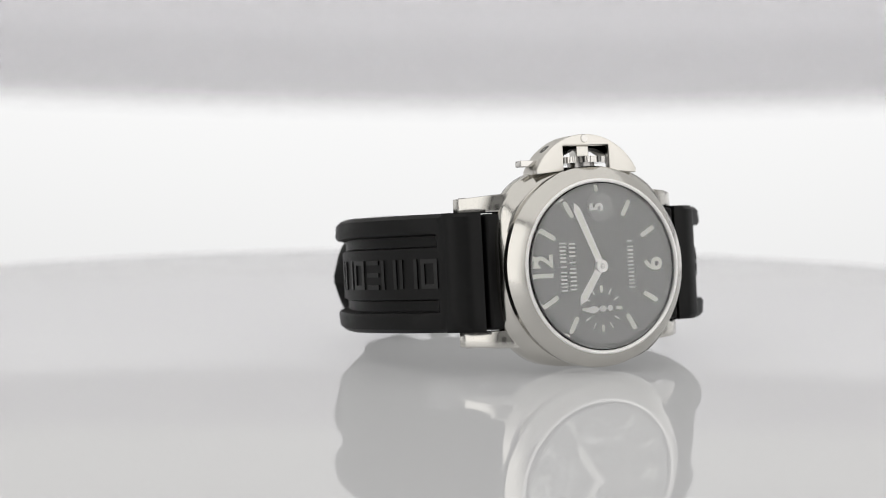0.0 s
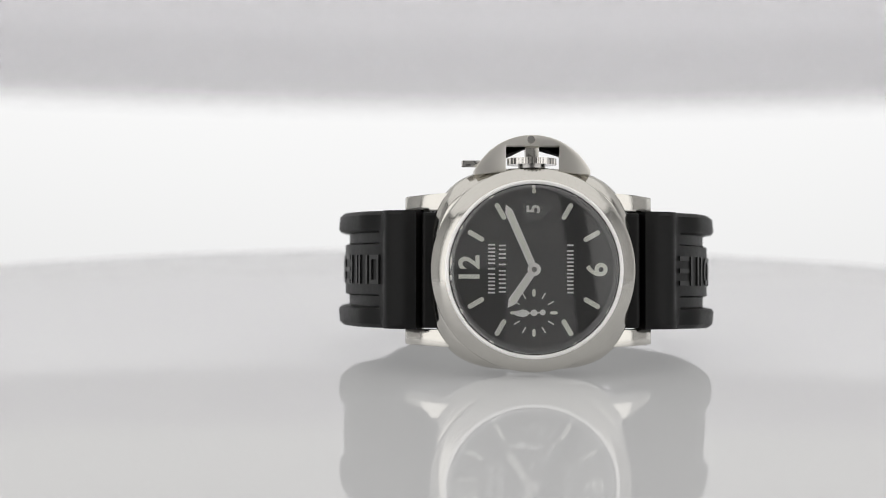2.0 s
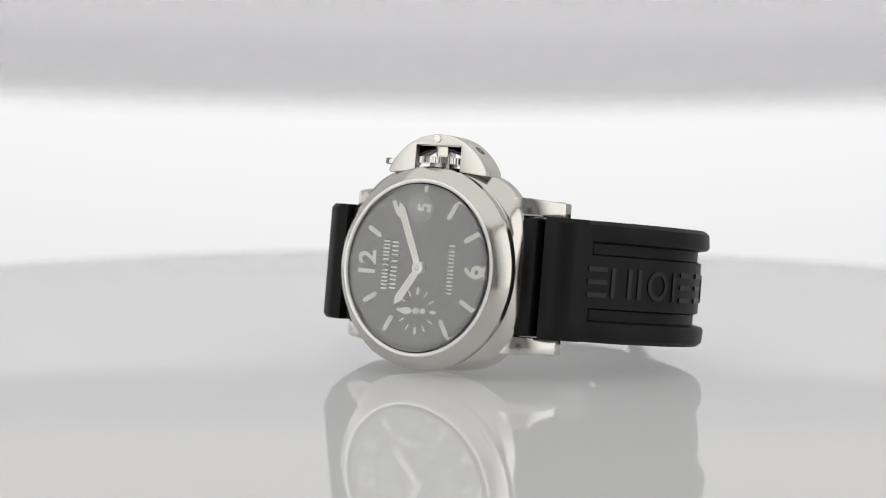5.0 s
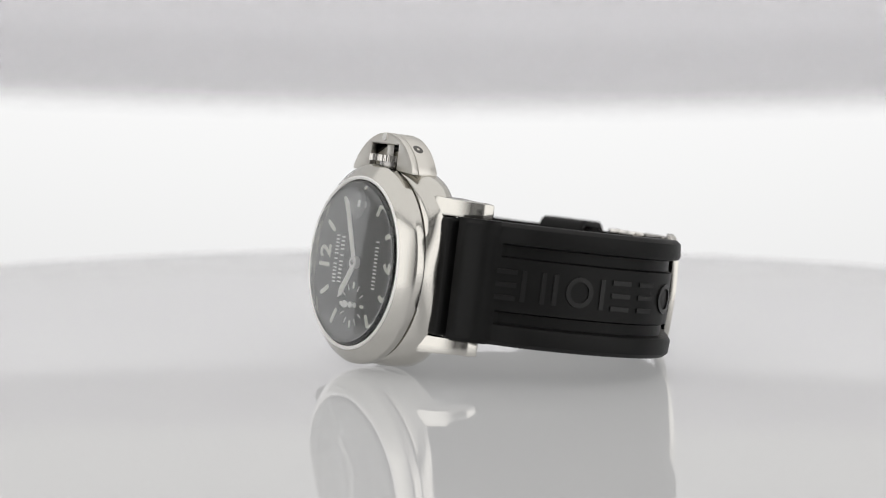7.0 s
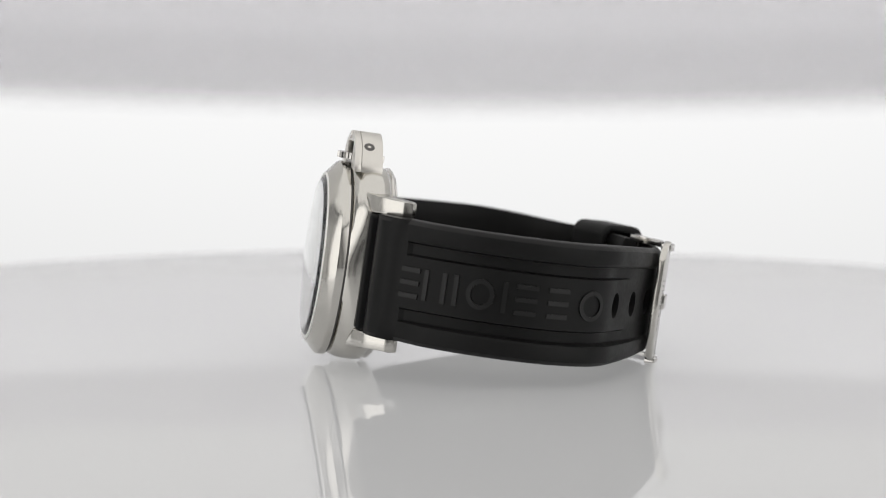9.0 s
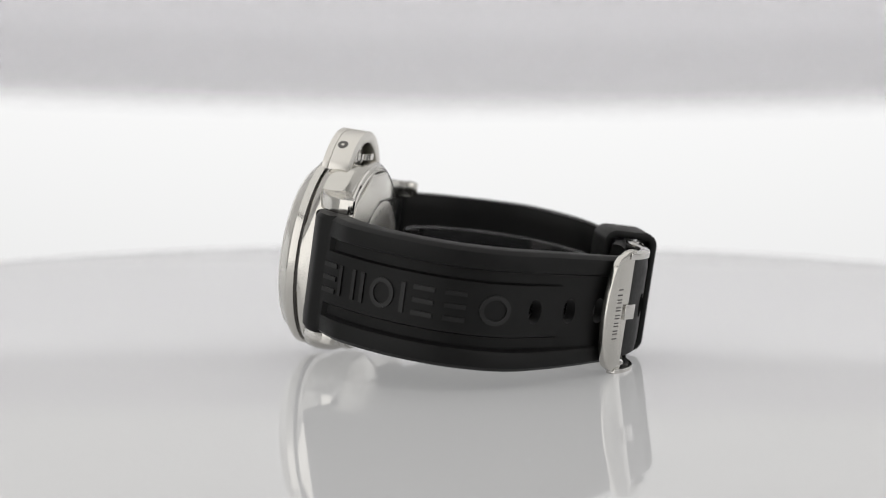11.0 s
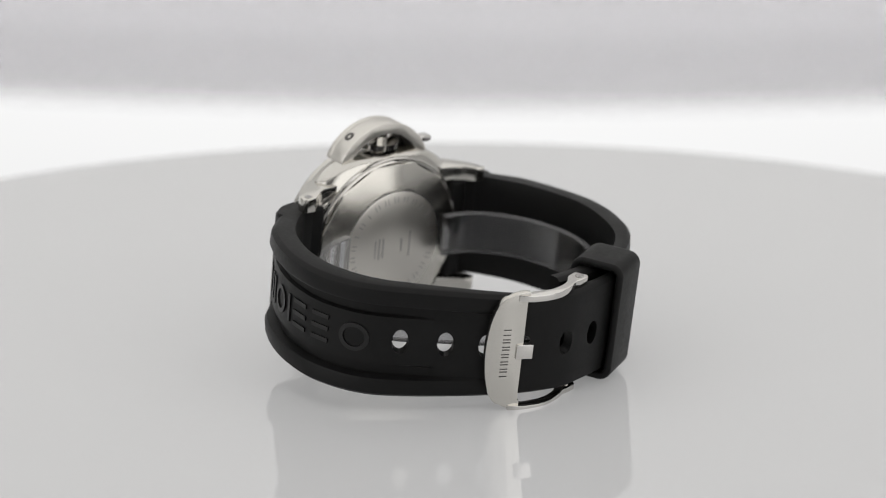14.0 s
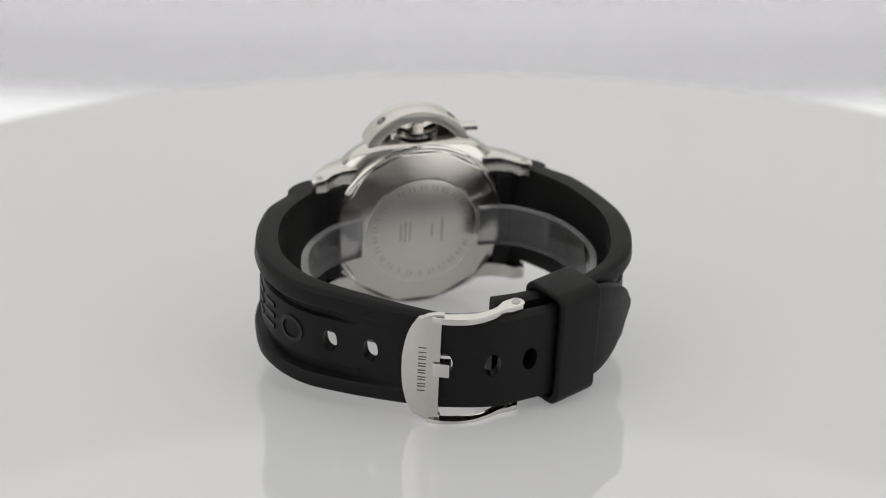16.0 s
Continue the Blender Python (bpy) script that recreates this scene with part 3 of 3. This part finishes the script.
def strap_half(name, plan, width, thick, relief, holes, P, parent, sign, tip, rise):
    """A moulded strap: the outer face follows the plan curve."""
    pts, at = spline([to_case(*p) for p in plan], 0.7 * MM)
    tan = np.gradient(pts, axis=0)
    tan /= np.linalg.norm(tan, axis=1)[:, None]
    nor = np.stack([tan[:, 1], -tan[:, 0]], 1) * sign
    n = len(pts)
    us = [-1, -.985, -.93, -.72, -.665, -.63, -.46, -.43, -.3, "a", "b", 0, "c", "d", .3, .43, .46, .63, .665, .72, .93, .985, 1]
    hole_u = {"a": -2.4 * MM, "b": -1.2 * MM, "c": 1.2 * MM, "d": 2.4 * MM}
    bm = bmesh.new()
    top, bot = [], []
    total = at[-1]
    for k in range(n):
        s = at[k]
        hw = width(s / total, s) / 2
        if tip and total - s < 15 * MM:
            q = max(0.0, 1 - (total - s) / (15 * MM))
            hw *= max(.1, (1 - q ** 1.7) ** .62)
        th = thick(s / MM)
        rail, groove = relief(s / MM)
        ra, rb = [], []
        for u in us:
            z = hole_u[u] * (hw / (width(s / total, s) / 2)) if isinstance(u, str) else u * hw
            f = abs(z) / hw
            h = 0.0
            if s < 8.2 * MM:
                h = .75 * MM * ramp(s / MM, -.6, 2.6) * (1 - ramp(s / MM, 5.6, 8.2)) * (1 if f < .97 else .3)
            elif f >= .665:
                h = rail
                if f > .98:
                    h = rail - .9 * MM - (.0 if f < .99 else .35 * MM)
                elif f > .9:
                    h = rail - .22 * MM
                elif f < .69:
                    h = rail * .75
            elif f >= .455:
                h = groove
            ib = .25 * MM if f > .98 else 0
            c = pts[k] + nor[k] * h
            d = pts[k] - nor[k] * (th - ib)
            ra.append(bm.verts.new((c[0], c[1], z)))
            rb.append(bm.verts.new((d[0], d[1], z)))
        top.append(ra)
        bot.append(rb)
    m = len(us)
    cut = set()
    c0 = us.index("a")
    for hs in holes:
        k0 = int(np.argmin(np.linalg.norm(pts - np.array(to_case(*hs)), axis=1))) - 2
        for i in range(4):
            for j in range(4):
                cut.add((k0 + i, c0 + j))
        kc = k0 + 2
        for grid in (top, bot):
            mid = grid[kc][c0 + 2].co.copy()
            for i in range(5):
                for j in range(5):
                    if i in (0, 4) or j in (0, 4):
                        a = math.atan2((j - 2), (i - 2))
                        v = grid[k0 + i][c0 + j]
                        p = pts[kc] + tan[kc] * 1.55 * MM * math.cos(a)
                        dep = (mid.x - pts[kc][0]) * nor[kc][0] + (mid.y - pts[kc][1]) * nor[kc][1]
                        p = p + nor[kc] * dep
                        v.co = Vector((p[0], p[1], 2.45 * MM * math.sin(a)))
    for k in range(n - 1):
        for j in range(m - 1):
            if (k, j) in cut:
                for dk, dj, (p, q) in ((-1, 0, ((k, j), (k, j + 1))), (1, 0, ((k + 1, j), (k + 1, j + 1))), (0, -1, ((k, j), (k + 1, j))), (0, 1, ((k, j + 1), (k + 1, j + 1)))):
                    if (k + dk, j + dj) not in cut:
                        bm.faces.new((top[p[0]][p[1]], top[q[0]][q[1]], bot[q[0]][q[1]], bot[p[0]][p[1]]))
                continue
            bm.faces.new((top[k][j], top[k][j + 1], top[k + 1][j + 1], top[k + 1][j]))
            bm.faces.new((bot[k][j], bot[k + 1][j], bot[k + 1][j + 1], bot[k][j + 1]))
        for j in (0, m - 1):
            bm.faces.new((top[k][j], top[k + 1][j], bot[k + 1][j], bot[k][j]))
    for k in (0, n - 1):
        for j in range(m - 1):
            bm.faces.new((top[k][j], top[k][j + 1], bot[k][j + 1], bot[k][j]))
    loose = [v for v in bm.verts if not v.link_faces]
    bmesh.ops.delete(bm, geom=loose, context="VERTS")
    for v in bm.verts:
        v.co.z += rise * max(0.0, v.co.y)
    st = P(name, bm, RUBBER, parent, "moulded black rubber strap with raised edges", 38)
    return st, pts, at, nor, tan


def mark_shape(kind, w, h, t):
    """Closed bands of a plain mark, each an outer and an inner outline, or an outline alone."""
    rect = lambda x0, x1, z0, z1: [(x0, z0), (x1, z0), (x1, z1), (x0, z1)]
    if kind == "bar":
        return [(rect(-t / 2, t / 2, -h / 2, h / 2), None)]
    if kind == "lines":
        return [(rect(-w / 2, w / 2, z - t / 2, z + t / 2), None) for z in (-h / 2 + t / 2, 0, h / 2 - t / 2)]
    if kind == "pair":
        return [(rect(-w / 2, -w / 2 + t, -h / 2, h / 2), None), (rect(w / 2 - t, w / 2, -h / 2, h / 2), None)]
    if kind == "frame":
        return [(rect(-w / 2, w / 2, -h / 2, h / 2), rect(-w / 2 + t, w / 2 - t, -h / 2 + t, h / 2 - t))]
    oval = lambda a, b: [(a * math.cos(math.pi * k / 12), b * math.sin(math.pi * k / 12)) for k in range(24)]
    return [(oval(w / 2, h / 2), oval(w / 2 - t, h / 2 - t))]


def raised_marks(marks, hei, t, curve, P, parent, rise, lift=.3):
    """Plain raised marks along the strap in place of lettering: (shape, way along, width) in mm."""
    pts, at, nor, tan = curve

    def ring(bm, outline, s0, up):
        vs = []
        for a, b in outline:
            s = (s0 + a) * MM
            p = np.array([np.interp(s, at, pts[:, 0]), np.interp(s, at, pts[:, 1])])
            n = np.array([np.interp(s, at, nor[:, 0]), np.interp(s, at, nor[:, 1])])
            q = p + n * up * MM
            vs.append(bm.verts.new((q[0], q[1], b * MM + rise * p[1])))
        return vs

    for kind, s0, wid in marks:
        for outer, inner in mark_shape(kind, wid, hei, t):
            bm = bmesh.new()
            loops = [(ring(bm, o, s0, lift), ring(bm, o, s0, -.3)) for o in (outer, inner) if o]
            for top, low in loops:
                for k in range(len(top)):
                    j = (k + 1) % len(top)
                    bm.faces.new((top[k], top[j], low[j], low[k]))
            for side in (0, 1):
                a = loops[0][side]
                if inner:
                    b = loops[1][side]
                    for k in range(len(a)):
                        j = (k + 1) % len(a)
                        bm.faces.new((a[k], a[j], b[j], b[k]))
                else:
                    bm.faces.new(a)
            P("raised_mark", bm, RUBBERIN, parent, "", 30)


def ramp(x, a, b):
    t = min(1.0, max(0.0, (x - a) / (b - a)))
    return t * t * (3 - 2 * t)


def strap(w, P):
    # six o'clock side with the holes
    wid = lambda f, s: (22.4 - 2.4 * ramp(f, .38, .68)) * MM
    thick = lambda s: (5.0 - 1.5 * ramp(s, 3, 20) - 1.2 * ramp(s, 40, 60)) * MM
    relief = lambda s: (1.35 * ramp(s, 8, 16) * (1 - ramp(s, 54, 84)) * MM, -.8 * ramp(s, 9.0, 9.8) * (1 - ramp(s, 52, 66)) * MM)
    holes = [(37.0, 14.8), (31.3, 20.3), (25.6, 25.6), (19.8, 29.8), (11.5, 32.6), (3.4, 32.45)]
    six, pts, at, nor, tan = strap_half("strap", SIX, wid, thick, relief, holes, P, w, 1, True, RISE_SIX)
    raised_marks((("lines", 10.6, 3.8), ("pair", 15.6, 4.4), ("bar", 19.6, 1), ("ring", 24.2, 5.2), ("bar", 28.6, 1), ("lines", 32.6, 4.0), ("lines", 38.6, 4.0), ("ring", 46.0, 6.0)), 5.6, .85, (pts, at, nor, tan), P, six, RISE_SIX)
    curve6 = (pts, at, nor, tan)
    thick = lambda s: (5.0 - 1.5 * ramp(s, 3, 20) - .6 * ramp(s, 40, 55)) * MM
    relief = lambda s: (1.35 * ramp(s, 8, 16) * (1 - ramp(s, 44, 60)) * MM, -.8 * ramp(s, 9.0, 9.8) * (1 - ramp(s, 44, 58)) * MM)
    twelve, pts, at, nor, tan = strap_half("strap", TWELVE, wid, thick, relief, [], P, w, -1, False, RISE_TWELVE)
    raised_marks((("frame", 11.0, 3.9), ("pair", 16.2, 4.6), ("pair", 21.6, 4.4), ("lines", 26.6, 3.8), ("frame", 31.6, 4.0), ("pair", 36.8, 4.6), ("bar", 40.6, 1)), 5.6, .85, (pts, at, nor, tan), P, twelve, RISE_TWELVE)
    # inner ends that fill the gap between the lugs
    for sx in (-1, 1):
        P("strap_end", box(min(sx * 16.8, sx * 20.6) * MM, max(sx * 16.8, sx * 20.6) * MM, 3.4 * MM, 9.2 * MM, -10.9 * MM, 10.9 * MM, .8 * MM, 3), RUBBER, w)
    keeper(w, P)
    buckle(w, P, curve6)


def frame_at(curve, plan):
    """Place, way along and outward way on the strap's outer face nearest to a plan point."""
    pts, at, nor, tan = curve
    k = int(np.argmin(np.linalg.norm(pts - np.array(to_case(*plan)), axis=1)))
    return Matrix(((tan[k][0], -nor[k][0], 0, pts[k][0]), (tan[k][1], -nor[k][1], 0, pts[k][1]), (0, 0, 1, RISE_SIX * pts[k][1]), (0, 0, 0, 1)))


def band_loop(half_h, y0, y1, x0, x1, t, r):
    """A closed rounded loop in the (y, z) plane, x0 to x1 wide."""
    def rr(a0, a1, b, rad):
        o = []
        for cx, cz, st in ((a1 - rad, b - rad, 0), (a0 + rad, b - rad, 90), (a0 + rad, -b + rad, 180), (a1 - rad, -b + rad, 270)):
            for k in range(7):
                a = math.radians(st + 15 * k)
                o.append((cx + rad * math.cos(a), cz + rad * math.sin(a)))
        return o
    outer, inner = rr(y0 - t, y1 + t, half_h + t, r + t), rr(y0, y1, half_h, r)
    bm = bmesh.new()
    vs = []
    for x in (x0, x1):
        vs.append([[bm.verts.new((x * MM, y * MM, z * MM)) for y, z in o] for o in (outer, inner)])
    n = len(outer)
    for k in range(n):
        j = (k + 1) % n
        bm.faces.new((vs[0][0][k], vs[0][0][j], vs[1][0][j], vs[1][0][k]))
        bm.faces.new((vs[0][1][k], vs[1][1][k], vs[1][1][j], vs[0][1][j]))
        for e in (0, 1):
            bm.faces.new((vs[e][0][k], vs[e][1][k], vs[e][1][j], vs[e][0][j]))
    bmesh.ops.recalc_face_normals(bm, faces=bm.faces)
    bev(bm, .65 * MM, 3, 50)
    return bm


def keeper(w, P):
    a, b = Vector(to_case(-0.6, 31.9)), Vector(to_case(-11.6, 28.1))
    c = (a + b) / 2
    t = (b - a).normalized()
    m = Matrix(((t.x, t.y, 0, c.x), (t.y, -t.x, 0, c.y), (0, 0, 1, 0.9 * MM), (0, 0, 0, 1)))
    # local y points out of the loop or in: keep the long side inwards
    inward = Vector((m[0][1], m[1][1])).dot(-c.normalized()) > 0
    y0, y1 = (-.8, 7.0) if inward else (-7.0, .8)
    P("keeper", move(band_loop(10.6, y0, y1, -5.1, 5.1, 1.5, 1.0), m), RUBBER, w, "black rubber keeper loop", 40)


def buckle(w, P, curve):
    m = frame_at(curve, (20.5, 29.4))
    # plate: straight on the prong's side, bowed on the other
    o = [(0, -9.9), (0, 9.9), (0.4, 10.2), (0.4, 11.85), (-0.6, 11.95), (-2.6, 11.5)]
    for k in range(19):
        a = math.pi / 2 * (1 - k / 9)
        o.append((-3.6 - 3.7 * math.cos(a), 10.9 * math.sin(a)))
    o += [(-2.6, -11.5), (-0.6, -11.95), (0.4, -11.85), (0.4, -10.2)]
    bk = P("buckle", move(prism([(x * MM, z * MM) for x, z in o], -1.75 * MM, -.45 * MM, .25 * MM), m), BRUSHED, w, "polished steel buckle with bowed front bar", 35)
    for sz in (-1, 1):
        mid, _ = spline([to_case(*q) for q in ((22.4, 29.3), (20.0, 30.9), (15.5, 32.1), (11.2, 31.5), (8.2, 30.2), (6.0, 29.7))], 1.0 * MM)
        way = np.gradient(mid, axis=0)
        way /= np.linalg.norm(way, axis=1)[:, None]
        out = np.stack([way[:, 1], -way[:, 0]], 1)
        f = np.linspace(0, 1, len(mid))
        half = np.interp(f, (0, .3, .6, .8, .9, 1), (1.0, 1.1, .85, .8, 1.5, 1.5))[:, None] * MM
        end = [mid[-1] + 1.7 * MM * (way[-1] * math.cos(a) + out[-1] * math.sin(a)) for a in np.linspace(1.2, -1.2, 7)]
        side = list(mid + out * half) + end + list((mid - out * half)[::-1])
        bm = bmesh.new()
        a = [bm.verts.new((x, y, sz * 10.6 * MM)) for x, y in side]
        b = [bm.verts.new((x, y, sz * 11.9 * MM)) for x, y in side]
        bm.faces.new(a)
        bm.faces.new(b[::-1])
        for k in range(len(a)):
            j = (k + 1) % len(a)
            bm.faces.new((a[k], b[k], b[j], a[j]))
        bmesh.ops.recalc_face_normals(bm, faces=bm.faces)
        bev(bm, .2 * MM, 2, 30)
        arm = P("buckle_arm", bm, STEEL, bk, "", 35)
        P("arm_screw", move(move(lathe([(0, -.0001), (.0008, -.0001), (.0009, .0002), (0, .0002)], 24), Matrix.Translation((mid[-1][0], mid[-1][1], sz * 11.93 * MM)) @ pose(0, 0, 0, -90 * sz)), Matrix()), DARKSTEEL, arm)
    P("buckle_pin", move(move(lathe([(0, -.0105), (.0007, -.0105), (.0007, .0105), (0, .0105)], 20), Matrix.Translation((mid[-1][0], mid[-1][1], 0)) @ pose(0, 0, 0, 90)), Matrix()), STEEL, bk)
    P("prong", move(box(-1.4 * MM, 1.9 * MM, -2.2 * MM, .1 * MM, -1.5 * MM, 1.5 * MM, .3 * MM), m), STEEL, bk)
    bm = bmesh.new()
    for k, kind in enumerate((2, 2, 2, 2, 2, 2, 0)):
        for a0, a1, b0, b1 in strokes(kind, 1.15, 1.5, .22):
            zc = -4.6 + k * 1.5
            add_box(bm, (-3.4 - b1) * MM, (-3.4 - b0) * MM, -1.79 * MM, -1.7 * MM, (zc + a0) * MM, (zc + a1) * MM)
    P("engraving", move(bm, m), ENGRAVE_SHADE, bk, "engraved row of small marks", 0)


CUFF = [(-6.5, -17.3), (-13.0, -15.6), (-19.2, -9.0), (-21.8, 0.0), (-20.5, 9.0), (-14.5, 17.0), (-5.0, 21.4), (6.0, 22.6), (17.0, 20.4), (26.5, 13.0), (34.5, 5.5), (36.6, -2.0), (33.5, -11.0), (26.5, -17.5), (19.0, -19.6)]


def cuff():
    """Clear sprung strip that holds the watch open from inside the strap."""
    c = tagged(new("watch_stand"), "clear plastic cuff inside the strap holding the watch", "display stand")
    pts, at = spline([to_case(*p) for p in CUFF], 1.2 * MM)
    tan = np.gradient(pts, axis=0)
    tan /= np.linalg.norm(tan, axis=1)[:, None]
    nor = np.stack([tan[:, 1], -tan[:, 0]], 1)
    bm = bmesh.new()
    prev = None
    for p, q in zip(pts, nor):
        o, i = p + q * .6 * MM, p - q * .6 * MM
        ring = [bm.verts.new((o[0], o[1], -3 * MM)), bm.verts.new((o[0], o[1], 5.5 * MM)), bm.verts.new((i[0], i[1], 5.5 * MM)), bm.verts.new((i[0], i[1], -3 * MM))]
        if prev:
            for e in range(4):
                bm.faces.new((prev[e], prev[(e + 1) % 4], ring[(e + 1) % 4], ring[e]))
        else:
            bm.faces.new(ring)
        prev = ring
    bm.faces.new(prev[::-1])
    part("strip", placed(bm), PLASTIC, c, smooth=40)
    for z in (-3.05, 5.55):
        bm = bmesh.new()
        prev = None
        for p, q in zip(pts, nor):
            ring = [bm.verts.new((p[0] + q[0] * a * MM, p[1] + q[1] * a * MM, (z + b) * MM)) for a, b in ((.68, -.12), (.68, .12), (-.68, .12), (-.68, -.12))]
            if prev:
                for e in range(4):
                    bm.faces.new((prev[e], prev[(e + 1) % 4], ring[(e + 1) % 4], ring[e]))
            else:
                bm.faces.new(ring)
            prev = ring
        bm.faces.new(prev[::-1])
        part("edge", placed(bm), PLASTICEDGE, c, "milky cut edge", smooth=40)
    return c


studio()
TABLE = turntable()
WATCH = watch()
STAND = cuff()


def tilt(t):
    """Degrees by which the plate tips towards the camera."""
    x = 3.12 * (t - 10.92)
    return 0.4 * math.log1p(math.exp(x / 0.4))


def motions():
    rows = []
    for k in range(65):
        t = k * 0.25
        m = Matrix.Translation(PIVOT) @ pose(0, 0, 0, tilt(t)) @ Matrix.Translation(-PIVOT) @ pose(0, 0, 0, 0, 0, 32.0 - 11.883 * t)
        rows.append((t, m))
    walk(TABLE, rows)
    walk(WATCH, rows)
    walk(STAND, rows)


motions()
